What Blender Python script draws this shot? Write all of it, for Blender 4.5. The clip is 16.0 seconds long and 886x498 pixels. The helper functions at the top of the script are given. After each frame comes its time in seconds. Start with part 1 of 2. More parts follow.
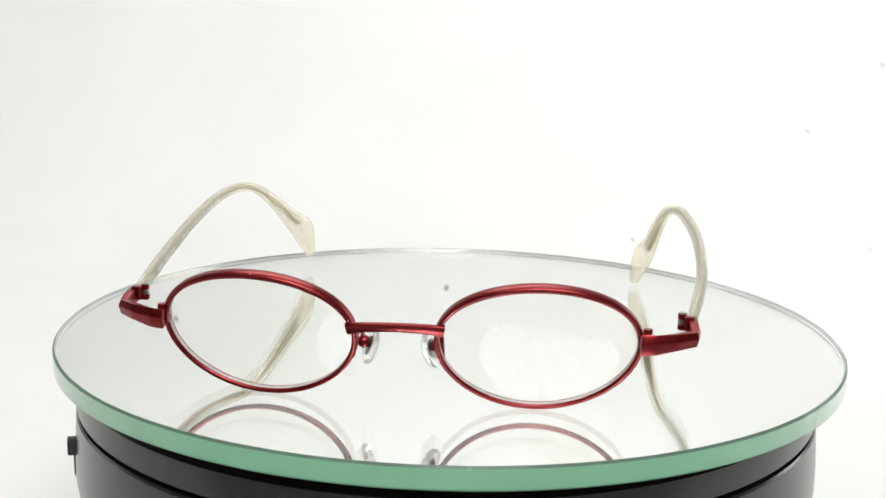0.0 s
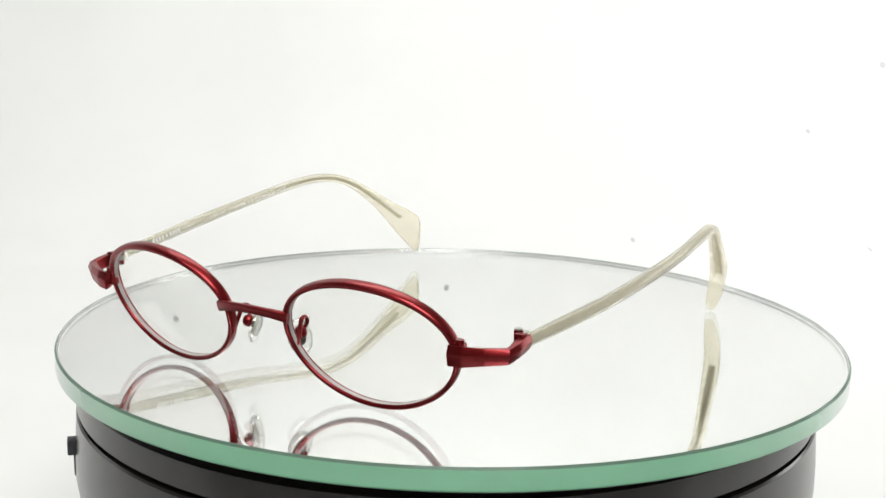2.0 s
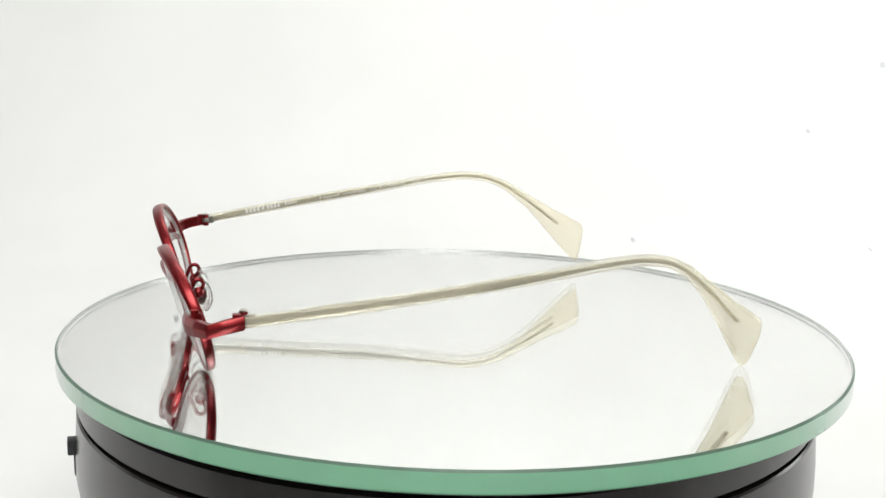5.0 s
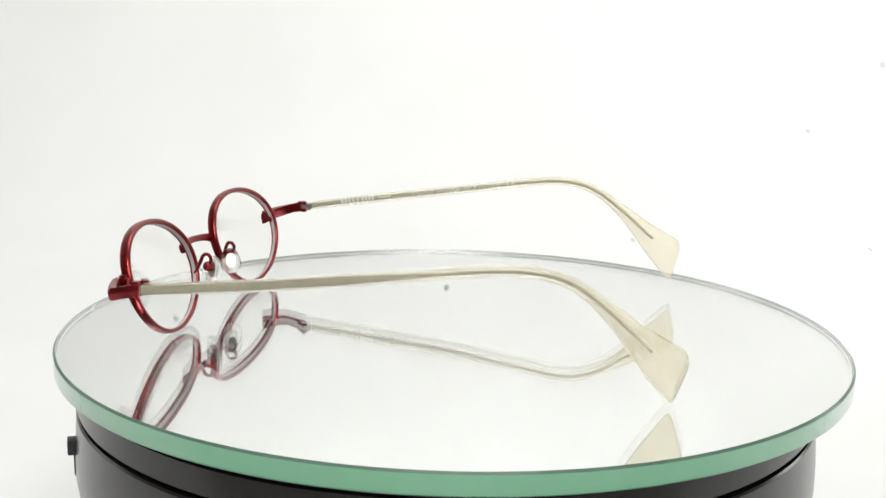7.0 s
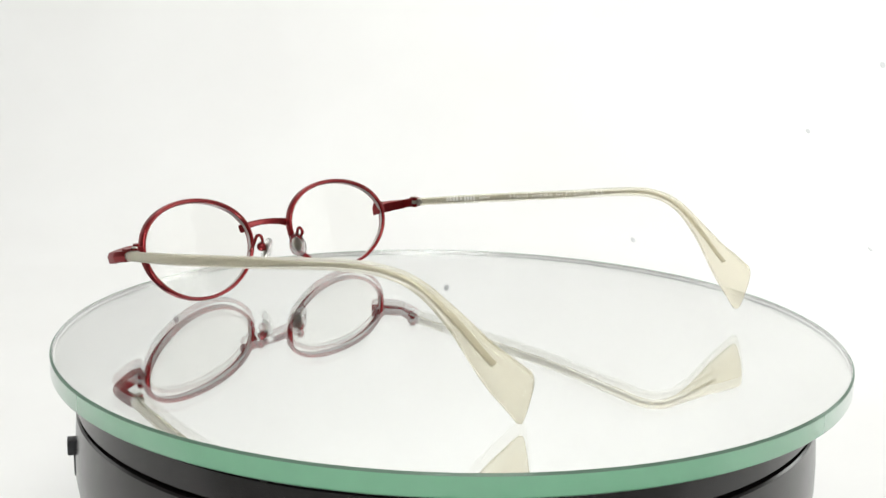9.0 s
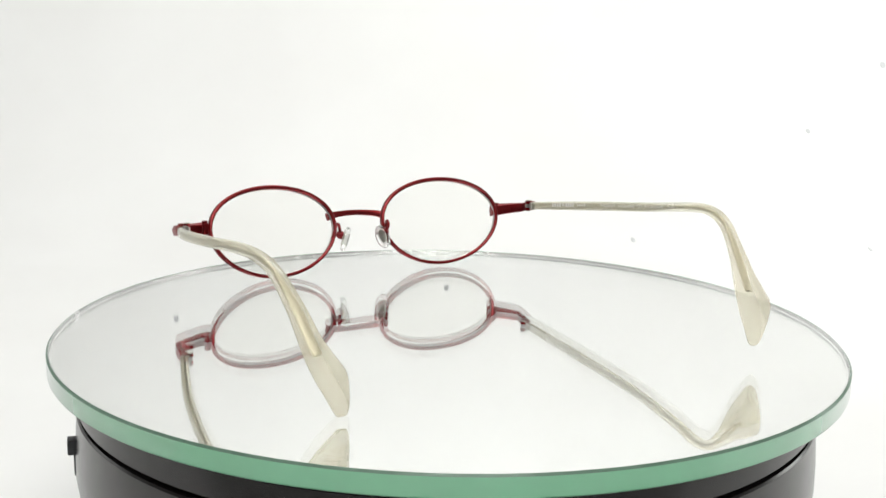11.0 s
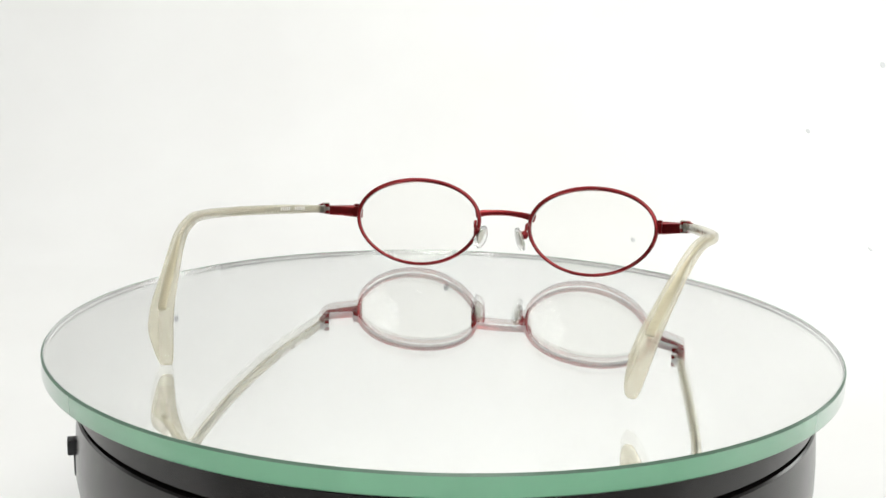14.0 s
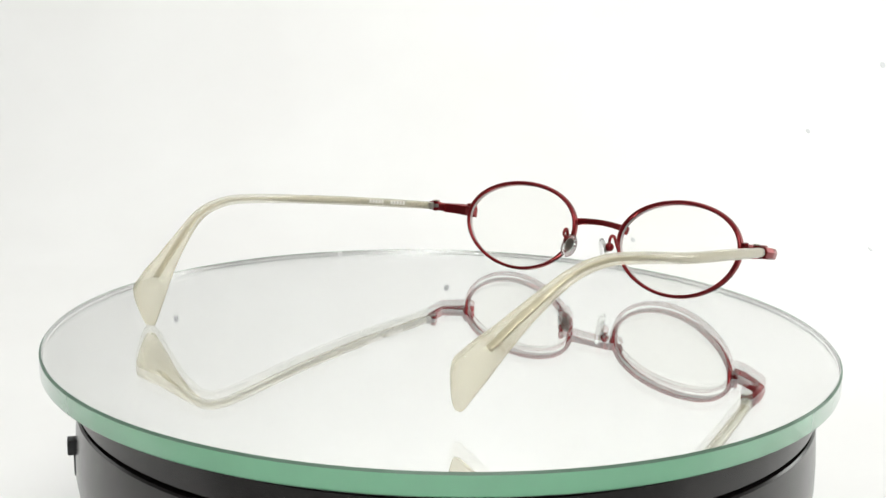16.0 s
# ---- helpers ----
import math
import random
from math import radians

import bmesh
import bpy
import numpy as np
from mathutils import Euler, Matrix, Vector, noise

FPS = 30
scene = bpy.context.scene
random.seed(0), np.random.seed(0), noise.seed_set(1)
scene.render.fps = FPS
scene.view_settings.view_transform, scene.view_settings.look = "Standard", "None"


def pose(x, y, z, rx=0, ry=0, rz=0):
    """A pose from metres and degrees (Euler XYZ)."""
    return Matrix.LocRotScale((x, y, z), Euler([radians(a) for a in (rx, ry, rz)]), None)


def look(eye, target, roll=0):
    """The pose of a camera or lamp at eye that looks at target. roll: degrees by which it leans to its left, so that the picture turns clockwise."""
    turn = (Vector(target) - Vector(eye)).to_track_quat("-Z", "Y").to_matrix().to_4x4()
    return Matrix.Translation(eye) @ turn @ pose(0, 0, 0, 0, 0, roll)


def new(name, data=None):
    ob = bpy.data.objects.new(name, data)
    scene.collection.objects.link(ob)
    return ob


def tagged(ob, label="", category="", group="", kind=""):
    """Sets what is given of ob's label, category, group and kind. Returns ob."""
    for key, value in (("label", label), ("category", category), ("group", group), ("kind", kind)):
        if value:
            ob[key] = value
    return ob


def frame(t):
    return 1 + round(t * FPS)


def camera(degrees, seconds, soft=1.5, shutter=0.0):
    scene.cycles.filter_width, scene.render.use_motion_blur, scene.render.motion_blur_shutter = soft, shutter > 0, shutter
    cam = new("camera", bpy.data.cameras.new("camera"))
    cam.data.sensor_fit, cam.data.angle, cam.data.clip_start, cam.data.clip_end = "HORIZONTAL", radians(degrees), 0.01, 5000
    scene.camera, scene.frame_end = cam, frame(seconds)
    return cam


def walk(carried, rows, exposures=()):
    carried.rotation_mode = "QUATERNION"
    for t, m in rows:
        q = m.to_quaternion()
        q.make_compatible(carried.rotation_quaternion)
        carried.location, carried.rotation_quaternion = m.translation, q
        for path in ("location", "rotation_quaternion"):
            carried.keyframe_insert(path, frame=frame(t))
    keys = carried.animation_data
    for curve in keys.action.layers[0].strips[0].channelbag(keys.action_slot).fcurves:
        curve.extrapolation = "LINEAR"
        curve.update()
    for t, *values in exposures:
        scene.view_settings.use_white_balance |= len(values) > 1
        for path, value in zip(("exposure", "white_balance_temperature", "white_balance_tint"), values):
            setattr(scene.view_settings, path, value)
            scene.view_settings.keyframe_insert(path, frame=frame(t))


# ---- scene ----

MM = 0.001
SPIN = -13.318          # degrees a second, clockwise seen from above

# ---- camera: stands still ----
cam = camera(45.02, 16.0)
EYE = Vector((0.0, -0.31619, 0.08541))
AIM = EYE + Vector((-0.005299, 0.980617, -0.195862))
walk(cam, [(0.0, look(EYE, AIM, 1.027)), (16.0, look(EYE, AIM, 1.027))])

# ---- light ----
world = bpy.data.worlds.new("room")
scene.world = world
world.use_nodes = True
world.node_tree.nodes["Background"].inputs["Color"].default_value = (1.0, 0.99, 0.98, 1)
world.node_tree.nodes["Background"].inputs["Strength"].default_value = 0.25
scene.view_settings.exposure = 0.0


def unseen_lamp(name, eye, target, sx, sy, watts, colour=(1, 1, 1)):
    data = bpy.data.lights.new(name, "AREA")
    data.shape = "RECTANGLE" if eye[1] > 0 else "ELLIPSE"
    data.size, data.size_y, data.energy, data.color = sx, sy, watts, colour
    ob = new(name, data)
    ob.matrix_world = look(eye, target)
    return tagged(ob, "large unseen white studio lamp aimed at the set", "studio light")


WHITE = (0.99, 1.0, 0.965)
# unseen lamps added beside and over the sweep to brighten it, one in front
unseen_lamp("unseen_lamp", (0.64, 0.28, 0.15), (0.21, 0.64, -0.05), 0.4, 0.4, 2.2, WHITE)
unseen_lamp("unseen_lamp", (-0.66, 0.28, 0.16), (-0.02, 0.81, 0.02), 0.5, 0.5, 0.85, WHITE)
unseen_lamp("unseen_lamp", (-0.04, 0.42, 0.78), (-0.04, 0.46, 0.0), 0.6, 0.4, 3.35, WHITE)
unseen_lamp("unseen_lamp", (0.08, -0.62, 0.72), (0.0, 0.0, 0.0), 0.6, 0.6, 7.2, WHITE)


# ---- materials ----
def material(name):
    m = bpy.data.materials.new(name)
    m.use_nodes = True
    return m, m.node_tree.nodes, m.node_tree.links, m.node_tree.nodes["Principled BSDF"]


def noise_bump(n, l, bsdf, scale, strength, distance=0.0001, detail=4):
    tc = n.new("ShaderNodeTexCoord")
    tex = n.new("ShaderNodeTexNoise")
    tex.inputs["Scale"].default_value, tex.inputs["Detail"].default_value = scale, detail
    l.new(tc.outputs["Object"], tex.inputs["Vector"])
    b = n.new("ShaderNodeBump")
    b.inputs["Strength"].default_value, b.inputs["Distance"].default_value = strength, distance
    l.new(tex.outputs["Fac"], b.inputs["Height"])
    l.new(b.outputs["Normal"], bsdf.inputs["Normal"])
    return tex


def vary(n, l, bsdf, tex, socket, low, high):
    r = n.new("ShaderNodeMapRange")
    r.inputs["To Min"].default_value, r.inputs["To Max"].default_value = low, high
    l.new(tex.outputs["Fac"], r.inputs["Value"])
    l.new(r.outputs["Result"], bsdf.inputs[socket])


def tint(n, l, bsdf, tex, a, b):
    r = n.new("ShaderNodeValToRGB")
    r.color_ramp.elements[0].color, r.color_ramp.elements[1].color = (*a, 1), (*b, 1)
    r.color_ramp.elements[0].position, r.color_ramp.elements[1].position = 0.3, 0.7
    l.new(tex.outputs["Fac"], r.inputs["Fac"])
    l.new(r.outputs["Color"], bsdf.inputs["Base Color"])


def solid(name, a, b, rough=(0.3, 0.4), metal=0.0, scale=300, bump=0.05, coat=0.0):
    m, n, l, p = material(name)
    tex = noise_bump(n, l, p, scale, bump)
    tint(n, l, p, tex, a, b)
    vary(n, l, p, tex, "Roughness", *rough)
    p.inputs["Metallic"].default_value = metal
    p.inputs["Coat Weight"].default_value = coat
    p.inputs["Coat Roughness"].default_value = 0.12
    return m


def clear(name, colour, rough=0.0, ior=1.5):
    m, n, l, p = material(name)
    n.remove(p)
    g = n.new("ShaderNodeBsdfGlass")
    g.inputs["Color"].default_value, g.inputs["Roughness"].default_value, g.inputs["IOR"].default_value = (*colour, 1), rough, ior
    l.new(g.outputs[0], n["Material Output"].inputs["Surface"])
    return m


RED = solid("red_lacquered_metal", (0.20, 0.0085, 0.011), (0.25, 0.0115, 0.0145), (0.32, 0.40), 0.9, 900, 0.06, 0.25)
RED.node_tree.nodes["Principled BSDF"].inputs["Coat IOR"].default_value = 1.7
RED.node_tree.nodes["Principled BSDF"].inputs["Coat Roughness"].default_value = 0.2
STEEL = solid("nickel_silver", (0.42, 0.40, 0.36), (0.55, 0.53, 0.48), (0.25, 0.4), 1.0, 900, 0.04)
GROOVE = solid("pale_lens_bevel", (0.46, 0.41, 0.405), (0.54, 0.49, 0.485), (0.4, 0.55), 0.0, 900, 0.05)
CORE = solid("core_wire_metal", (0.55, 0.525, 0.435), (0.65, 0.62, 0.525), (0.3, 0.42), 0.5, 700, 0.04)
BLACK = solid("black_gloss_plastic", (0.0125, 0.0100, 0.0102), (0.018, 0.0150, 0.0152), (0.20, 0.28), 0.0, 90, 0.04, 0.15)
DARK = solid("black_matt_plastic", (0.01, 0.01, 0.01), (0.016, 0.016, 0.016), (0.5, 0.65), 0.0, 200, 0.05)
KNOB = solid("dark_grey_plastic", (0.03, 0.032, 0.034), (0.05, 0.052, 0.055), (0.4, 0.55), 0.0, 500, 0.1)
PAPER = solid("white_backdrop_vinyl", (0.80, 0.795, 0.79), (0.84, 0.838, 0.835), (0.6, 0.7), 0.0, 6, 0.02)
SMUDGE = solid("grey_smudge", (0.56, 0.57, 0.58), (0.64, 0.65, 0.66), (0.7, 0.8), 0.0, 600, 0.02)
# unseen tent: bright roof and dim walls, light levels put into the colours
LIT_ROOF = solid("bright_unseen_roof", (0.76, 0.76, 0.755), (0.82, 0.82, 0.815), (0.7, 0.85), 0.0, 5, 0.05)
DIM_WALL = solid("dim_unseen_tent", (0.33, 0.33, 0.325), (0.39, 0.39, 0.385), (0.7, 0.85), 0.0, 5, 0.05)
# metal of the added band that imitates reflections inside the glass edge
EDGE_REFLECTION = solid("edge_reflection_metal", (0.86, 0.875, 0.88), (0.92, 0.93, 0.935), (0.22, 0.3), 1.0, 60, 0.0)
STAIN = solid("dark_grey_smudge", (0.33, 0.33, 0.345), (0.41, 0.41, 0.425), (0.7, 0.8), 0.0, 600, 0.02)
PRINT = solid("white_print", (0.85, 0.84, 0.80), (0.9, 0.89, 0.86), (0.4, 0.5), 0.0, 900, 0.02)
GLASS = clear("clear_plate_glass", (0.998, 1.0, 0.998))


def edge_material(name, colour, depth, share, see):
    """Thick glass seen through its rim: light soaked green inside, with a polished skin."""
    m, n, l, p = material(name)
    tex = noise_bump(n, l, p, 120, 0.03)
    tint(n, l, p, tex, [0.92 * c for c in colour], colour)
    p.inputs["Roughness"].default_value = 0.12 if see > 0.3 else 0.5
    p.inputs["IOR"].default_value = 1.5
    t = n.new("ShaderNodeBsdfTranslucent")
    t.inputs["Color"].default_value = (*depth, 1)
    mix = n.new("ShaderNodeMixShader")
    mix.inputs[0].default_value = share
    l.new(p.outputs[0], mix.inputs[1])
    l.new(t.outputs[0], mix.inputs[2])
    g = n.new("ShaderNodeBsdfGlass")
    g.inputs["Color"].default_value, g.inputs["IOR"].default_value = (0.86, 0.93, 0.89, 1), 1.5
    both = n.new("ShaderNodeMixShader")
    both.inputs[0].default_value = see
    l.new(mix.outputs[0], both.inputs[1])
    l.new(g.outputs[0], both.inputs[2])
    skin_gloss, facing, power, top = (n.new("ShaderNode" + k) for k in ("BsdfGlossy", "LayerWeight", "Math", "MixShader"))
    skin_gloss.inputs["Color"].default_value, skin_gloss.inputs["Roughness"].default_value = (0.86, 0.87, 0.87, 1), 0.2
    facing.inputs["Blend"].default_value, power.operation, power.inputs[1].default_value = 0.5, "POWER", 2.9 if see > 0.3 else 9.0
    l.new(facing.outputs["Facing"], power.inputs[0])
    l.new(power.outputs[0], top.inputs[0])
    l.new(both.outputs[0], top.inputs[1])
    l.new(skin_gloss.outputs[0], top.inputs[2])
    l.new(top.outputs[0], n["Material Output"].inputs["Surface"])
    return m


GLASS_EDGE = edge_material("green_glass_edge", (0.30, 0.84, 0.48), (0.84, 0.93, 0.88), 0.22, 0.42)
GLASS_ARRIS = edge_material("dark_green_ground_arris", (0.13, 0.25, 0.175), (0.44, 0.55, 0.48), 0.36, 0.2)


def lens_material():
    """Thin coated demo lens: clear, with the gloss of its surfaces."""
    m, n, l, p = material("clear_lens")
    n.remove(p)
    t, g, f, mix = (n.new("ShaderNode" + k) for k in ("BsdfTransparent", "BsdfGlossy", "LayerWeight", "MixShader"))
    t.inputs["Color"].default_value, g.inputs["Color"].default_value = (0.992, 0.992, 0.985, 1), (0.9, 0.9, 0.9, 1)
    g.inputs["Roughness"].default_value, f.inputs["Blend"].default_value = 0.02, 0.5
    power, share = n.new("ShaderNodeMath"), n.new("ShaderNodeMath")
    power.operation, share.operation = "POWER", "MULTIPLY_ADD"
    power.inputs[1].default_value, share.inputs[1].default_value, share.inputs[2].default_value = 5.0, 0.7, 0.006
    l.new(f.outputs["Facing"], power.inputs[0])
    l.new(power.outputs[0], share.inputs[0])
    l.new(share.outputs[0], mix.inputs[0])
    l.new(t.outputs[0], mix.inputs[1])
    l.new(g.outputs[0], mix.inputs[2])
    l.new(mix.outputs[0], n["Material Output"].inputs["Surface"])
    return m


LENS = lens_material()


def silicone_material():
    """Clear soft pad: water-clear, with a gloss skin and bright edges."""
    m, n, l, p = material("clear_silicone")
    n.remove(p)
    g = n.new("ShaderNodeBsdfGlass")
    g.inputs["Color"].default_value, g.inputs["Roughness"].default_value, g.inputs["IOR"].default_value = (0.985, 0.985, 0.98, 1), 0.03, 1.40
    t = n.new("ShaderNodeBsdfTransparent")
    mix = n.new("ShaderNodeMixShader")
    mix.inputs[0].default_value = 0.42
    l.new(g.outputs[0], mix.inputs[1])
    l.new(t.outputs[0], mix.inputs[2])
    l.new(mix.outputs[0], n["Material Output"].inputs["Surface"])
    return m


SILICONE = silicone_material()


def acetate_material():
    """Clear acetate along the arm that turns milky and warmer towards the flared tip."""
    m, n, l, p = material("milky_ivory_acetate")
    tex = noise_bump(n, l, p, 140, 0.03)
    tc = n.new("ShaderNodeTexCoord")
    xyz = n.new("ShaderNodeSeparateXYZ")
    l.new(tc.outputs["Object"], xyz.inputs[0])
    wavy = n.new("ShaderNodeMath")
    wavy.operation = "MULTIPLY_ADD"
    wavy.inputs[1].default_value = 0.012
    l.new(tex.outputs["Fac"], wavy.inputs[0])
    l.new(xyz.outputs["Y"], wavy.inputs[2])

    def along(low, high):
        r = n.new("ShaderNodeMapRange")
        r.interpolation_type = "SMOOTHSTEP"
        for key, value in (("From Min", 0.020), ("From Max", 0.066), ("To Min", low), ("To Max", high)):
            r.inputs[key].default_value = value
        l.new(wavy.outputs[0], r.inputs["Value"])
        return r.outputs["Result"]

    ramp = n.new("ShaderNodeValToRGB")
    ramp.color_ramp.elements[0].color, ramp.color_ramp.elements[1].color = (0.965, 0.965, 0.92, 1), (1.0, 0.945, 0.77, 1)
    l.new(along(0.0, 1.0), ramp.inputs["Fac"])
    l.new(ramp.outputs["Color"], p.inputs["Base Color"])
    l.new(along(0.06, 0.20), p.inputs["Roughness"])
    p.inputs["IOR"].default_value = 1.2
    p.inputs["Coat Weight"].default_value, p.inputs["Coat Roughness"].default_value = 0.5, 0.10
    l.new(along(0.92, 0.86), p.inputs["Transmission Weight"])
    t = n.new("ShaderNodeBsdfTranslucent")
    t.inputs["Color"].default_value = (1.0, 0.94, 0.74, 1)
    mix = n.new("ShaderNodeMixShader")
    l.new(along(0.22, 0.42), mix.inputs[0])
    l.new(p.outputs[0], mix.inputs[1])
    l.new(t.outputs[0], mix.inputs[2])
    clear_share = n.new("ShaderNodeBsdfTransparent")
    clear_share.inputs["Color"].default_value = (0.99, 0.975, 0.93, 1)
    both = n.new("ShaderNodeMixShader")
    l.new(along(0.24, 0.54), both.inputs[0])
    l.new(mix.outputs[0], both.inputs[1])
    l.new(clear_share.outputs[0], both.inputs[2])
    l.new(both.outputs[0], n["Material Output"].inputs["Surface"])
    return m


ACETATE = acetate_material()


LED = bpy.data.materials.new("led_chip")
LED.use_nodes = True
LED.node_tree.nodes["Principled BSDF"].inputs["Emission Color"].default_value = (1.0, 0.99, 0.96, 1)
LED.node_tree.nodes["Principled BSDF"].inputs["Emission Strength"].default_value = 260.0
SILVER = solid("silvered_mirror_film", (0.98, 0.985, 0.98), (0.985, 0.99, 0.985), (0.0, 0.01), 1.0, 30, 0.0)


# ---- mesh helpers ----
def mesh_object(name, bm, mats, smooth=40):
    bmesh.ops.recalc_face_normals(bm, faces=bm.faces)
    me = bpy.data.meshes.new(name)
    bm.to_mesh(me)
    bm.free()
    for m in (mats if isinstance(mats, (list, tuple)) else [mats]):
        me.materials.append(m)
    if smooth:
        me.shade_smooth()
        me.set_sharp_from_angle(angle=radians(smooth))
    return new(name, me)


def part(name, bm, mats, parent, label="", smooth=40):
    ob = mesh_object(name, bm, mats, smooth)
    ob.parent = parent
    return tagged(ob, label) if label else ob


def lathe(bm, profile, segments=192, mats=None):
    """Turns a closed profile of (radius, height) in metres round the z axis."""
    rings = []
    for r, z in profile:
        rings.append([bm.verts.new((r * math.cos(a), r * math.sin(a), z)) for a in (2 * math.pi * i / segments for i in range(segments))] if r > 1e-6 else [bm.verts.new((0, 0, z))])
    for k in range(len(rings) - 1):
        a, b = rings[k], rings[k + 1]
        for i in range(segments):
            j = (i + 1) % segments
            if len(a) == 1:
                f = bm.faces.new((a[0], b[i], b[j]))
            elif len(b) == 1:
                f = bm.faces.new((a[i], b[0], a[j]))
            else:
                f = bm.faces.new((a[i], b[i], b[j], a[j]))
            if mats:
                f.material_index = mats[k]
    return bm


def box(bm, size, m=None, bevel=0.0):
    r = bmesh.ops.create_cube(bm, size=1.0)
    bmesh.ops.scale(bm, vec=size, verts=r["verts"])
    if bevel:
        edges = list({e for v in r["verts"] for e in v.link_edges})
        out = bmesh.ops.bevel(bm, geom=edges, offset=bevel, segments=2, affect="EDGES", profile=0.6)
        verts = list({v for f in out["faces"] for v in f.verts} | {v for v in r["verts"] if v.is_valid})
    else:
        verts = r["verts"]
    if m:
        bmesh.ops.transform(bm, matrix=m, verts=verts)
    return verts


def rod(bm, a, b, r, segments=14, r2=None):
    a, b = Vector(a), Vector(b)
    m = Matrix.Translation((a + b) / 2) @ (b - a).to_track_quat("Z", "Y").to_matrix().to_4x4()
    bmesh.ops.create_cone(bm, cap_ends=True, segments=segments, radius1=r, radius2=r if r2 is None else r2, depth=(b - a).length, matrix=m)


def spline(points, steps):
    """A smooth curve through the points."""
    k = [Vector(q) for q in points]
    e = [2 * k[0] - k[1], *k, 2 * k[-1] - k[-2]]
    out = []
    for i in range(len(k) - 1):
        a, b, c, d = e[i:i + 4]
        for j in range(steps):
            u = j / steps
            out.append(0.5 * (2 * b + (c - a) * u + (2 * a - 5 * b + 4 * c - d) * u * u + (3 * b - a - 3 * c + d) * u ** 3))
    return [*out, k[-1]]


def blend(values, u):
    """Linear look-up of u (0 to 1) in an even table."""
    x = u * (len(values) - 1)
    i = min(int(x), len(values) - 2)
    return values[i] + (values[i + 1] - values[i]) * (x - i)


def skin(bm, rings, closed=False, caps=True):
    for k in range(len(rings) - (0 if closed else 1)):
        a, b = rings[k], rings[(k + 1) % len(rings)]
        for i in range(len(a)):
            j = (i + 1) % len(a)
            bm.faces.new((a[i], a[j], b[j], b[i]))
    if caps and not closed:
        bm.faces.new(rings[0])
        bm.faces.new(rings[-1])


def squircle(n, w, h, power):
    out = []
    for i in range(n):
        a = 2 * math.pi * (i + 0.5) / n
        c, s = math.cos(a), math.sin(a)
        out.append((w / 2 * math.copysign(abs(c) ** (2 / power), c), h / 2 * math.copysign(abs(s) ** (2 / power), s)))
    return out


def wire(bm, points, r, segments=8, steps=6):
    c = spline(points, steps)
    rings = []
    side = Vector((0.3, 0.2, 1)).normalized()
    for i, q in enumerate(c):
        t = (c[min(i + 1, len(c) - 1)] - c[max(i - 1, 0)]).normalized()
        u = (side - t * side.dot(t)).normalized()
        side = u
        v = t.cross(u)
        rings.append([bm.verts.new(q + r * (math.cos(a) * u + math.sin(a) * v)) for a in (2 * math.pi * k / segments for k in range(segments))])
    skin(bm, rings)


# ---- setting: room and white sweep ----
FLOOR_Z = -0.085


def setting():
    bm = bmesh.new()
    prof = [(-0.16, FLOOR_Z), (0.15, FLOOR_Z), (0.45, FLOOR_Z)]
    for i in range(1, 33):
        a = math.pi / 2 * i / 32
        prof.append((0.45 + 0.35 * math.sin(a), FLOOR_Z + 0.35 * (1 - math.cos(a))))
    prof.append((0.80, 1.35))
    back = [(y + 0.004 * (z > FLOOR_Z + 0.2), z - 0.004) for y, z in reversed(prof)]
    ring = prof + back
    ends = [[bm.verts.new((x, y, z)) for y, z in ring] for x in (-1.3, 1.3)]
    skin(bm, ends, caps=False)
    sweep = tagged(mesh_object("backdrop", bm, PAPER, 20), "seamless white vinyl studio backdrop curving up behind the turntable", "backdrop", kind="structure")
    # small marks on the curve of the sweep: place across, angle up the curve, radius
    for x, turn, r in ((0.3321, 41.8, 0.0021), (0.1491, 14.2, 0.0018), (0.3375, 12.6, 0.0014), (0.4166, 55.1, 0.0027), (0.0, 74.2, 0.0028), (-0.2896, 81.7, 0.0030)):
        bm = bmesh.new()
        a = radians(turn)
        m = Matrix.Translation((x, 0.45 + 0.3499 * math.sin(a), FLOOR_Z + 0.35 - 0.3499 * math.cos(a))) @ Matrix.Rotation(a, 4, "X")
        bmesh.ops.create_uvsphere(bm, u_segments=12, v_segments=6, radius=1.0, matrix=m @ Matrix.Diagonal((r, r * 1.2 / math.sin(min(a + 0.2, 1.5)), 0.0006, 1)))
        part("smudge", bm, STAIN if turn > 70 else SMUDGE, sweep, "faint grey smudge")
    # unseen enclosure, darker at the sides than overhead to shape the reflections
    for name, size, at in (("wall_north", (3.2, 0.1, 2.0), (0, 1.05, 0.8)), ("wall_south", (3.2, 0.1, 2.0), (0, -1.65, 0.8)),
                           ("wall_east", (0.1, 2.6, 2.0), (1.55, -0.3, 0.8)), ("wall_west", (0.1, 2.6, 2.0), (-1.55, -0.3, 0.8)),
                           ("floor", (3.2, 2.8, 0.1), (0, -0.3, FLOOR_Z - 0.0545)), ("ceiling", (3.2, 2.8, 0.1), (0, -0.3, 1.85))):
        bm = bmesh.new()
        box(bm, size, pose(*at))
        tagged(mesh_object(name, bm, LIT_ROOF if name == "ceiling" else DIM_WALL, 0), "plain unseen side of the light tent, grey level set for reflections", "room", kind="structure")


setting()

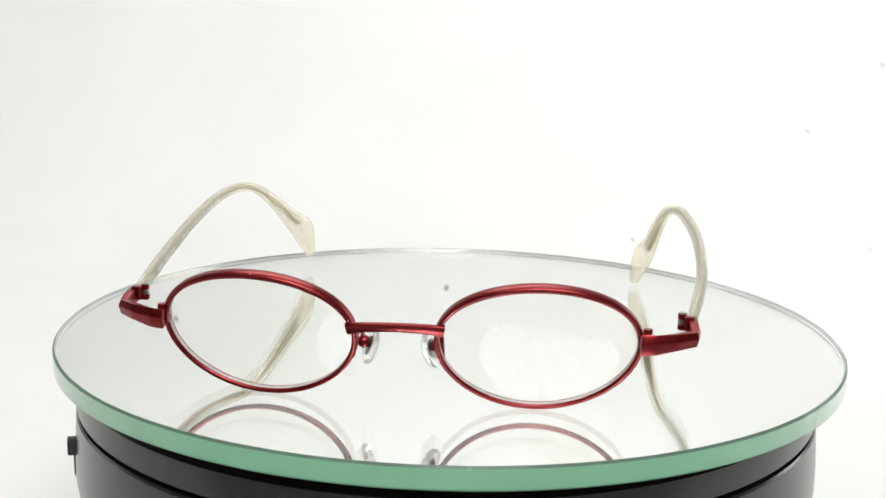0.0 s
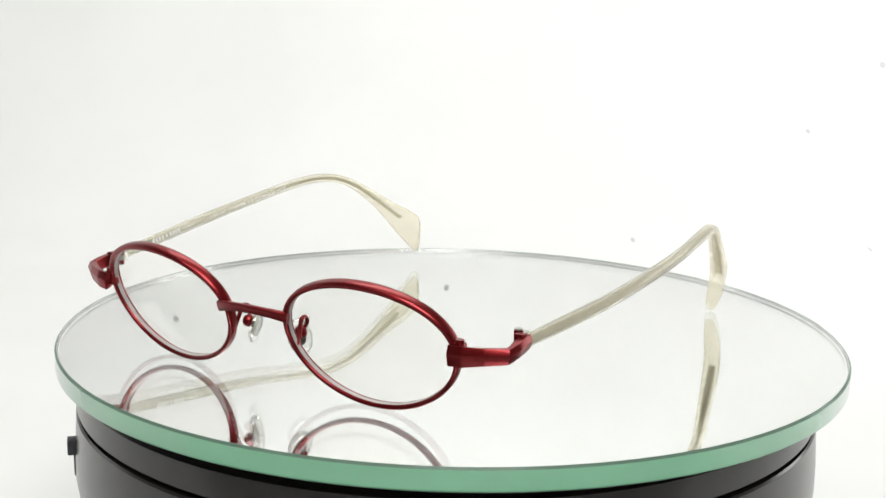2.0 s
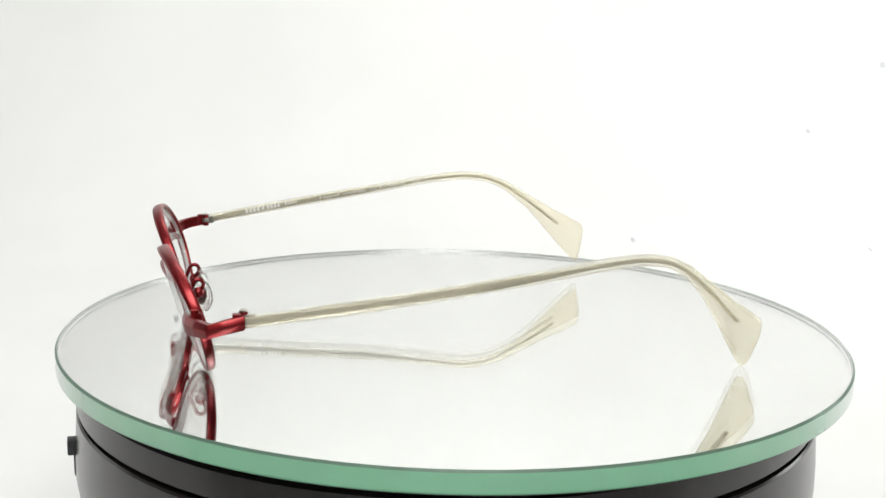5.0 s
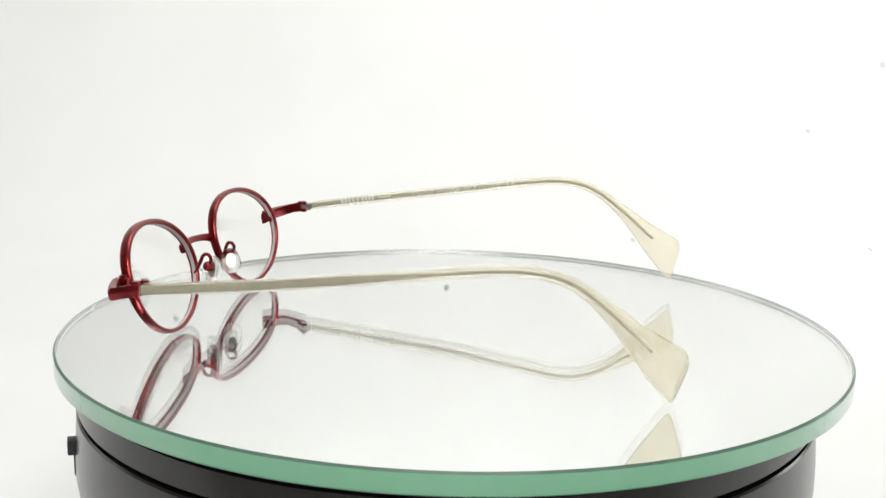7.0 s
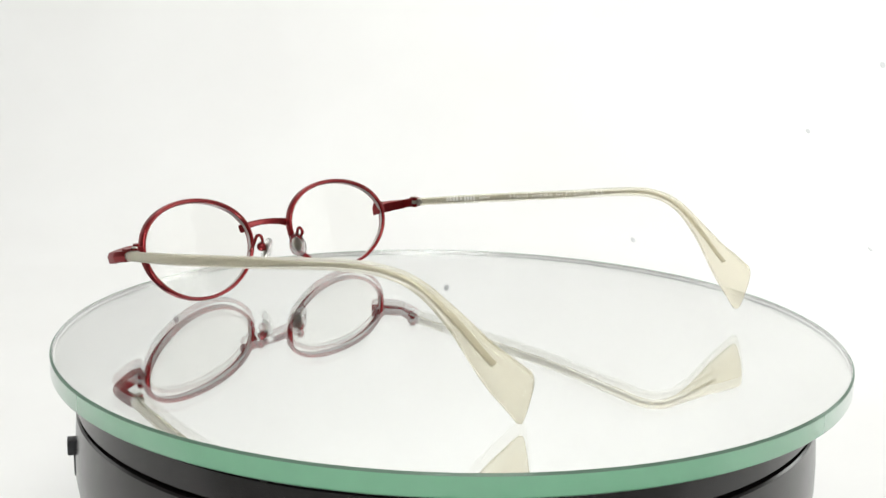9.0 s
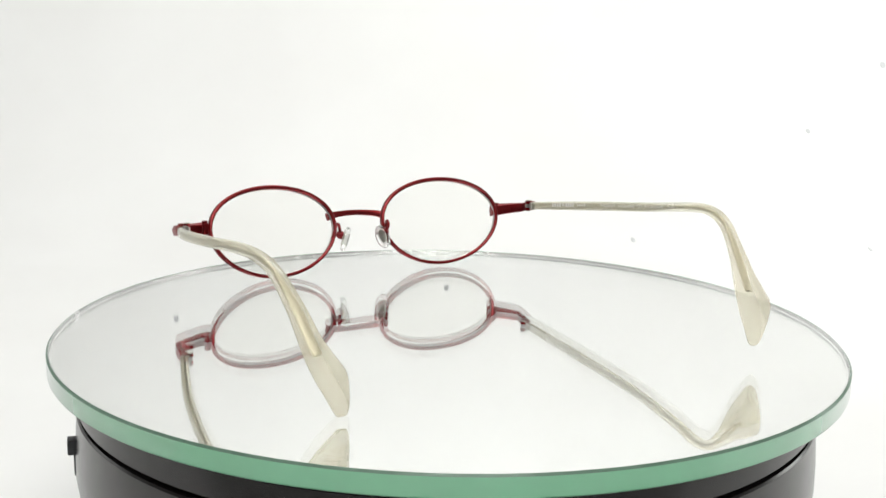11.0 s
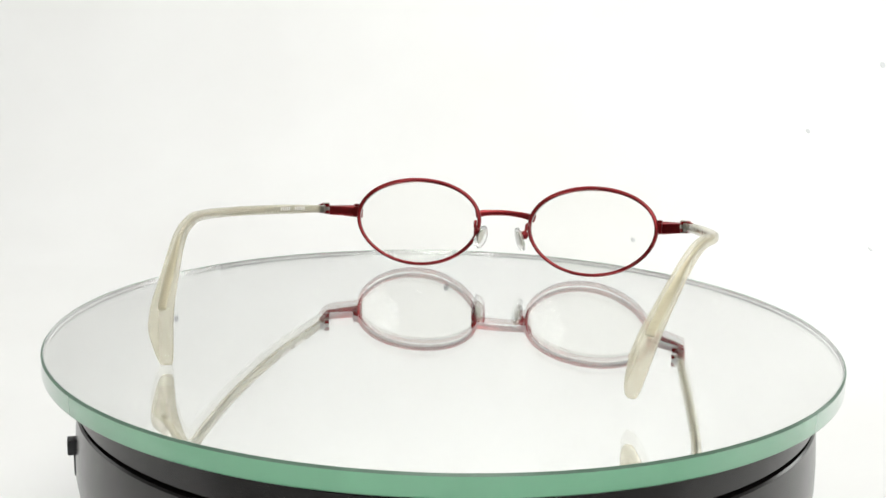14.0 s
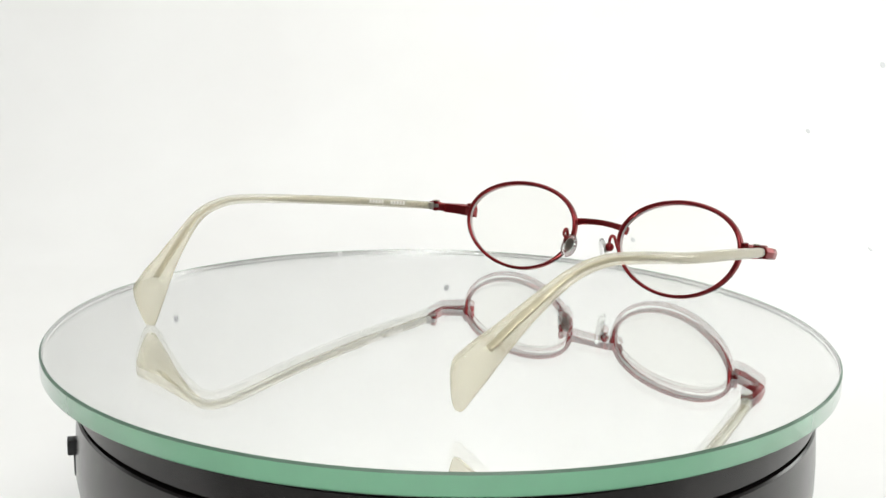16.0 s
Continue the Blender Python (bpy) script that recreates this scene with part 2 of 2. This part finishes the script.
# ---- light strips over the front of the tent ----
def led_strips():
    for x in (-0.19, 0.05):
        strip = tagged(new("light_strip"), "slim white light strip with round lamps under the tent roof", "light strip", "light strips")
        strip.location = (x, -0.24, 0.52)
        bm = bmesh.new()
        box(bm, (0.018, 0.25, 0.006), pose(0, 0, 0.004), 0.001)
        part("housing", bm, PAPER, strip, "white plastic rail")
        for y in (-0.1, 0.1):
            bm = bmesh.new()
            rod(bm, (0, y, 0.006), (0, y, 1.279), 0.0008, 8)
            part("hanging_wire", bm, STEEL, strip)
        for k in range(6):
            bm = bmesh.new()
            bmesh.ops.create_uvsphere(bm, u_segments=12, v_segments=6, radius=0.0045, matrix=pose(0, -0.0875 + 0.035 * k, 0.0) @ Matrix.Diagonal((1, 1, 0.5, 1)))
            part("led", bm, LED, strip, "round white lamp")


led_strips()

# ---- turntable ----
R = 0.115
GLASS_T = 0.0055
OFFSET = Vector((0.000753, 0.001968, 0.0))   # the disc lies a little off the axis


def turntable():
    base = tagged(new("turntable"), "round glossy black motor turntable standing on the white backdrop", "turntable")
    z0 = -GLASS_T - 0.0016
    bm = bmesh.new()
    lathe(bm, [(0, z0), (0.103, z0), (0.1035, z0 - 0.0010), (0.1068, z0 - 0.0014), (0.1079, z0 - 0.0026), (0.1081, -0.0162), (0.1077, -0.0167), (0.1050, -0.0167), (0, -0.0167)])
    part("platter", bm, BLACK, base, "glossy black revolving cap")
    bm = bmesh.new()
    lathe(bm, [(0, -0.0168), (0.1050, -0.0168), (0.1050, -0.0179), (0.1078, -0.0179), (0.1083, -0.0184), (0.1091, -0.030), (0.1092, -0.036), (0.1084, -0.042), (0.1068, -0.050), (0.1045, -0.060), (0.1030, FLOOR_Z + 0.004), (0.1020, FLOOR_Z + 0.0002), (0, FLOOR_Z + 0.0002)])
    part("body", bm, BLACK, base, "glossy black tapered housing")
    bm = bmesh.new()
    box(bm, (0.0024, 0.005, 0.0040), pose(-0.1099 * math.cos(0.33), -0.1099 * math.sin(0.33), -0.0285, 0, 0, 19), 0.0004)
    part("switch", bm, KNOB, base, "small dark grey switch knob")
    bm = bmesh.new()
    box(bm, (0.0007, 0.004, 0.009), pose(-0.1092 * math.cos(0.33), -0.1092 * math.sin(0.33), -0.0322, 0, 0, 19), 0.0002)
    part("switch_plate", bm, KNOB, base)
    return base


turntable()


def glass_disc():
    ob = tagged(new("glass_disc"), "round clear glass plate with green edge and mirror backing", "glass plate")
    c = 0.00055
    r, t = R, GLASS_T
    bm = lathe(bmesh.new(), [(0, 0), (r - c, 0), (r, -c), (r, -t + 0.0003), (r - 0.0003, -t), (0, -t)], 256, [0, 2, 1, 2, 0])
    bmesh.ops.translate(bm, verts=bm.verts, vec=OFFSET)
    part("plate", bm, [GLASS, GLASS_EDGE, GLASS_ARRIS], ob, "clear glass with polished green edge", 30)
    z = -GLASS_T - 0.0001
    bm = lathe(bmesh.new(), [(0, z), (R - 0.0012, z), (R - 0.0012, z - 0.0004), (0, z - 0.0004)], 192, [0, 1, 1])
    bmesh.ops.translate(bm, verts=bm.verts, vec=OFFSET)
    part("mirror_backing", bm, [SILVER, DARK], ob, "thin silver mirror sheet", 30)
    # added band just inside the rim, stands in for the glass's inner reflections
    r0, r1 = R - 0.0006, R - 0.0009
    bm = lathe(bmesh.new(), [(r1, -0.0008), (r0, -0.0008), (r0, -GLASS_T + 0.0003), (r1, -GLASS_T + 0.0003), (r1, -0.0008)], 256)
    bmesh.ops.remove_doubles(bm, verts=bm.verts[:], dist=1e-7)
    bmesh.ops.translate(bm, verts=bm.verts, vec=OFFSET)
    part("edge_reflection", bm, EDGE_REFLECTION, ob, "added metal band imitating reflections inside the plate edge", 30)
    bm = bmesh.new()
    a = 0.1718
    box(bm, (0.0016, 0.0014, 0.0009), pose(OFFSET.x + 0.1128 * math.cos(a), OFFSET.y + 0.1128 * math.sin(a), -GLASS_T - 0.0006, 0, 0, math.degrees(a)), 0.0002)
    part("rubber_nub", bm, DARK, ob, "tiny black rubber nub")
    return ob


disc = glass_disc()

# ---- eyeglasses ----
SEAT = Matrix.Translation((-0.01162, -0.07854, -0.0002)) @ Matrix.Rotation(-0.1208, 4, "Z") @ Matrix.Rotation(0.002, 4, "Y") @ Matrix.Scale(MM, 4)
LENS_X, LENS_Y, LENS_Z, LENS_A, LENS_B = 32.5, -0.7, 16.3, 23.2, 16.0
TILT, WRAP = 0.305, 0.060


def lens_frame(s):
    """From the lens's own plane (x outward, y back, z up) to the glasses, in mm. s: 1 or -1 for the side."""
    m = Matrix.Translation((LENS_X + (0.5 if s < 0 else 0.0), LENS_Y, LENS_Z)) @ Matrix.Rotation(-0.03, 4, "Y") @ Matrix.Rotation(WRAP, 4, "Z") @ Matrix.Rotation(TILT, 4, "X")
    return (Matrix.Diagonal((-1, 1, 1, 1)) if s < 0 else Matrix.Identity(4)) @ m


def outline(a, grow=0.0):
    return Vector(((LENS_A + grow) * math.cos(a) + 0.1 * math.cos(2 * a), 0, (LENS_B + grow) * math.sin(a) + 0.5 * math.cos(2 * a)))


def sag(x, z):
    return (x * x + z * z) / 220.0


def finish(bm, name, mats, parent, label="", smooth=40):
    bm.transform(SEAT)
    return part(name, bm, mats, parent, label, smooth)


def rim(s, parent):
    bm = bmesh.new()
    m = lens_frame(s)
    rings = []
    n = 120
    for i in range(n):
        a = 2 * math.pi * i / n
        q = outline(a)
        t = (outline(a + 0.01) - outline(a - 0.01)).normalized()
        out = Vector((t.z, 0, -t.x))
        top = 0.5 + 0.5 * math.sin(a)
        depth, thick = 2.3 + 0.9 * top, 1.25 + 0.35 * top
        y0 = sag(q.x, q.z)
        rings.append([bm.verts.new(m @ (q + out * u + Vector((0, y0 + v, 0)))) for u, v in squircle(12, thick, depth, 3.0)])
    skin(bm, rings, closed=True)
    # the groove side that faces the lens shows the pale bevel
    inner = {v for ring in rings for v in ring[5:7]}
    for f in bm.faces:
        f.material_index = 1 if all(v in inner for v in f.verts) else 0
    return finish(bm, "rim", [RED, GROOVE], parent, "red anodised metal oval rim", 50)


def lens(s, parent):
    bm = bmesh.new()
    m = lens_frame(s)
    n, rr = 72, 8
    for side in (0, 1):
        y1 = 0.8 * (1 if side else -1)
        rings = []
        for k in range(rr, 0, -1):
            f = k / rr
            ring = []
            for i in range(n):
                q = outline(2 * math.pi * i / n, -0.35) * f
                ring.append(bm.verts.new(m @ Vector((q.x, sag(q.x, q.z) + y1, q.z))))
            rings.append(ring)
        mid = bm.verts.new(m @ Vector((0, y1, 0)))
        skin(bm, rings, caps=False)
        for i in range(n):
            bm.faces.new((rings[-1][i], rings[-1][(i + 1) % n], mid))
        if side:
            for i in range(n):
                j = (i + 1) % n
                bm.faces.new((first[i], first[j], rings[0][j], rings[0][i]))
        first = rings[0]
    ob = finish(bm, "lens", LENS, parent, "clear oval lens", 50)
    ob.visible_shadow = False
    return ob


def bridge(parent):
    bm = bmesh.new()
    pts = [(-11.2, -2.2, 19.3), (-7, -3.3, 20.1), (0, -3.9, 20.6), (7, -3.3, 20.4), (11.2, -2.2, 19.8)]
    c = spline(pts, 6)
    rings = []
    for i, q in enumerate(c):
        t = (c[min(i + 1, len(c) - 1)] - c[max(i - 1, 0)]).normalized()
        up = Vector((0, -0.25, 1)).normalized()
        up = (up - t * up.dot(t)).normalized()
        side = t.cross(up)
        u = abs(2 * i / (len(c) - 1) - 1)
        h = 2.1 + 0.8 * u * u
        rings.append([bm.verts.new(q + side * v + up * w) for v, w in squircle(12, 1.7, h, 3.5)])
    skin(bm, rings)
    return finish(bm, "bridge", RED, parent, "red metal bridge bar")


def endpiece(s, parent, lift):
    """The faceted block that runs out from the rim and turns back to the hinge."""
    bm = bmesh.new()
    rows = [((55.4, -0.9, 18.6), 4.9, (0, 1, 0)), ((58.8, -0.5, 18.7), 4.8, (0.1, 1, 0)), ((63.5, 1.1, 19.1), 4.0, (0.3, 1, 0)),
            ((68.2, 3.6, 19.4), 3.4, (1, 1, 0)), ((68.7, 7.0, 20.2), 3.3, (1, 0.15, 0)), ((68.5, 12.0, 21.1), 3.4, (1, 0, 0))]
    rings = []
    for (x, y, z), h, inward in rows:
        inn = Vector((-inward[0], inward[1], 0)).normalized() * 1.9
        z += lift * (x - 54) / 14
        q = Vector((x, y, z))
        up = Vector((0, 0, 1))
        back = min(h, 3.5) / 2
        ring = [q + up * h / 2, q + up * h * 0.08 - inn * 0.3, q - up * h / 2, q - up * back + inn, q + up * back + inn]
        wide = 0.4 if s < 0 and x < 66 else 0.0
        rings.append([bm.verts.new(Vector((s * (v.x + wide), v.y, v.z))) for v in ring])
    skin(bm, rings)
    bmesh.ops.recalc_face_normals(bm, faces=bm.faces)
    bmesh.ops.bevel(bm, geom=bm.edges[:], offset=0.22, segments=2, affect="EDGES", profile=0.6)
    ob = finish(bm, "endpiece", RED, parent, "faceted red metal end piece", 35)
    # closing block of the rim, with its screw
    bm = bmesh.new()
    box(bm, (2.6, 2.6, 3.8), pose(s * 56.6, 1.9, 19.2), 0.35)
    finish(bm, "closing_block", RED, ob)
    bm = bmesh.new()
    rod(bm, (s * 57.0, 1.6, 20.8), (s * 57.0, 1.6, 21.9), 1.0)
    finish(bm, "screw", RED, ob)
    return ob


def hinge(s, parent, lift):
    bm = bmesh.new()
    z = 21.3 + lift
    for k in (0, 2):
        rod(bm, (s * 65.4, 12.0, z - 1.8 + 1.25 * k), (s * 65.4, 12.0, z - 0.65 + 1.25 * k), 1.05, 18)
    box(bm, (2.2, 2.0, 3.4), pose(s * 66.8, 10.4, z), 0.2)
    ob = finish(bm, "hinge", RED, parent, "red hinge barrels")
    bm = bmesh.new()
    rod(bm, (s * 65.4, 12.0, z - 2.0), (s * 65.4, 12.0, z + 2.2), 0.9, 16)
    rod(bm, (s * 65.4, 12.0, z - 0.5), (s * 65.4, 12.0, z + 0.5), 1.05, 16)
    box(bm, (1.5, 2.6, 2.6), pose(s * 66.2, 13.4, z), 0.2)
    finish(bm, "hinge_screw", STEEL, ob, "steel hinge screw and tongue")
    return ob


TEMPLE = {
    1: [(67.6, 12.3, 21.1), (72.9, 43, 25.2), (74.6, 75, 29.3), (73.0, 100, 32.1), (70.8, 112, 32.0), (69.0, 121, 29.4), (67.0, 130, 22.5), (65.2, 138.5, 13.9), (62.2, 145.9, 6.8)],
    -1: [(-67.4, 12.8, 21.9), (-71.6, 44, 26.2), (-74.6, 73.5, 30.1), (-74.5, 97, 33.6), (-71.9, 110, 34.4), (-69.0, 120, 31.9), (-65.2, 130, 25.2), (-61.5, 139, 17.4), (-58.9, 147.2, 10.7)],
}


def temple_frames(s):
    c = spline(TEMPLE[s], 10)
    lengths = [0.0]
    for a, b in zip(c, c[1:]):
        lengths.append(lengths[-1] + (b - a).length)
    out = []
    for i, q in enumerate(c):
        t = (c[min(i + 1, len(c) - 1)] - c[max(i - 1, 0)]).normalized()
        side = Vector((1, 0, 0))
        side = (side - t * side.dot(t)).normalized()
        out.append((q, t, side, side.cross(t), lengths[i] / lengths[-1]))
    return out


HEIGHTS = [2.8, 2.9, 3.1, 3.2, 3.2, 3.2, 3.2, 3.1, 3.1, 3.0, 3.0, 3.0, 3.0, 2.95, 2.95, 3.0, 3.4, 4.8, 7.0, 10.2, 12.3]
WIDTHS = [2.6, 2.8, 3.0, 3.0, 3.0, 3.0, 3.0, 3.0, 3.0, 3.0, 3.0, 3.0, 3.1, 3.2, 3.3, 3.5, 3.8, 4.2, 4.5, 4.7, 4.6]


def temple(s, parent):
    bm = bmesh.new()
    fr = temple_frames(s)
    rings = []
    for q, t, side, up, u in fr:
        h, w = blend(HEIGHTS, u), blend(WIDTHS, u)
        skew = max(0.0, (u - 0.8) / 0.2) * 0.55
        rings.append([bm.verts.new(q + side * a + up * b - t * (b * skew)) for a, b in squircle(20, w, h, 2.8)])
    # rounded end
    q, t, side, up, u = fr[-1]
    for d, f in ((0.6, 0.98), (1.1, 0.93), (1.5, 0.84), (1.75, 0.66)):
        rings.append([bm.verts.new(q + t * d + side * a * f + up * b * (0.2 + 0.8 * f) - t * (b * 0.55 * f)) for a, b in squircle(20, 4.6, 12.3, 2.8)])
    skin(bm, rings)
    ob = finish(bm, "temple", ACETATE, parent, "milky ivory acetate temple with flared tip", 50)
    bm = bmesh.new()
    rings = []
    for q, t, side, up, u in fr:
        if u > 0.94:
            break
        h = 1.95 if u < 0.40 else max(1.0, 1.95 - (u - 0.40) * 6)
        w = 0.9 if u < 0.75 else min(2.2, 0.9 + (u - 0.75) * 14)
        lift = 0.13 * (blend(HEIGHTS, u) - 3.2)
        rings.append([bm.verts.new(q + side * a + up * (b + lift)) for a, b in squircle(8, w, h, 3)])
    skin(bm, rings)
    finish(bm, "core_wire", CORE, ob, "olive-grey metal core wire inside the acetate")
    return ob


def word_mesh(text, height):
    data = bpy.data.curves.new("word", "FONT")
    data.body, data.size, data.align_x, data.align_y = text, height, "LEFT", "CENTER"
    ob = bpy.data.objects.new("word", data)
    scene.collection.objects.link(ob)
    me = bpy.data.meshes.new_from_object(ob.evaluated_get(bpy.context.evaluated_depsgraph_get()))
    bpy.data.objects.remove(ob)
    bm = bmesh.new()
    bm.from_mesh(me)
    return bm


def lettering(s, temple_ob):
    """White print on the inner side: words that can be read, and plain bars for the rest."""
    def place(bm, y0, width, name):
        pts = [f[0] for f in temple_frames(s)]

        def on(y):
            q, r = next((q, r) for q, r in zip(pts, pts[1:]) if q.y <= y <= r.y)
            return q.lerp(r, (y - q.y) / (r.y - q.y))

        a, b = on(y0), on(y0 + width)
        t = (b - a).normalized() * (1 if s < 0 else -1)
        out = Vector((-s, 0, 0))
        out = (out - t * out.dot(t)).normalized()
        up = out.cross(t)
        start = a if s < 0 else b
        xs = [v.co.x for v in bm.verts]
        k = (b - a).length / (max(xs) - min(xs))
        lo = min(xs)
        for v in bm.verts:
            v.co = start + t * ((v.co.x - lo) * k) + up * (v.co.y + 0.35) + out * 1.56
        finish(bm, name, PRINT, temple_ob, "", 0)
    def bar(y0, width, height):
        bm = bmesh.new()
        n = 6
        lower = [bm.verts.new((i / n, -height / 2, 0)) for i in range(n + 1)]
        upper = [bm.verts.new((i / n, height / 2, 0)) for i in range(n + 1)]
        for i in range(n):
            bm.faces.new((lower[i], lower[i + 1], upper[i + 1], upper[i]))
        place(bm, y0, width, "print_bar")
    if s < 0:
        for k in range(4):
            bar(25.6 + 1.35 * k, 0.95, 1.3)
            bar(33.2 + 1.25 * k, 0.9, 1.3)
        bar(31.4, 0.9, 1.0)
        for k in range(5):
            bar(39.6 + 0.95 * k, 0.6, 0.7)
        for text, y0, width in (("Hand", 52.3, 7.2), ("made", 61.4, 8.2), ("in", 71.2, 2.4), ("France", 75.0, 9.6), ("CE", 87.0, 3.2)):
            place(word_mesh(text, 1.75), y0, width, "print_word")
    else:
        for k in range(5):
            bar(26.1 + 1.4 * k, 1.0, 1.3)
            bar(35.9 + 1.4 * k, 1.0, 1.3)


def nose_pad(s, parent):
    m = Matrix.Translation((s * 7.2, 6.2, 12.8)) @ Matrix.Rotation(radians(-s * 17), 4, "Y") @ Matrix.Rotation(radians(-s * 26), 4, "Z")
    # drop-shaped cushion, fuller at the lower end, slightly domed on the side of the nose
    bm = bmesh.new()
    n, rings = 28, []
    for k, (grow, x) in enumerate(((0.60, 1.15), (0.88, 0.98), (1.0, 0.45), (1.0, -0.25), (0.86, -0.85), (0.52, -1.2))):
        ring = []
        for i in range(n):
            a = 2 * math.pi * i / n
            wide = 3.05 - 0.35 * math.sin(a)
            ring.append(bm.verts.new(m @ Vector((s * x, grow * wide * math.cos(a), grow * 4.5 * math.sin(a)))))
        rings.append(ring)
    skin(bm, rings)
    pad = finish(bm, "nose_pad", SILICONE, parent, "water-clear silicone nose pad on a red wire arm", 60)
    # flat metal plate set into the cushion
    bm = bmesh.new()
    rings = [[bm.verts.new(m @ Vector((s * x, 1.6 * math.cos(a), 0.2 + 2.5 * math.sin(a)))) for a in (2 * math.pi * i / 20 for i in range(20))] for x in (0.62, 0.28)]
    skin(bm, rings)
    finish(bm, "pad_plate", STEEL, pad, "small steel plate inside the pad")
    ball = m @ Vector((s * 2.2, -0.2, 1.0))
    bm = bmesh.new()
    bmesh.ops.create_uvsphere(bm, u_segments=18, v_segments=12, radius=1.6, matrix=Matrix.Translation(ball))
    rod(bm, ball, m @ Vector((s * 0.5, 0, 0.4)), 0.75)
    finish(bm, "pad_boss", RED, pad)
    bm = bmesh.new()
    wire(bm, [(s * 10.6, 1.0, 11.6), (s * 10.4, 2.2, 13.6), (s * 10.1, 3.2, 16.0), (s * 9.8, 4.1, 18.0), (s * 9.6, 5.6, 18.2), (s * 9.5, 6.4, 16.6), tuple(ball)], 0.55, 10)
    finish(bm, "pad_arm", RED, pad, "red wire pad arm")
    return pad


def eyeglasses():
    g = tagged(new("eyeglasses"), "oval red metal eyeglasses with ivory temples open on glass plate", "eyeglasses")
    for s in (1, -1):
        lift = 0.0 if s > 0 else 0.6
        rim(s, g)
        lens(s, g)
        endpiece(s, g, lift)
        hinge(s, g, lift)
        lettering(s, temple(s, g))
        nose_pad(s, g)
    bridge(g)
    return g


glasses = eyeglasses()


def motions():
    rows = [(k * 0.25, pose(0, 0, 0, 0, 0, SPIN * k * 0.25)) for k in range(65)]
    lean = pose(0, 0, -0.0003, -0.18, 0.32, 0)
    walk(disc, [(t, lean @ m) for t, m in rows])
    walk(glasses, rows)


motions()
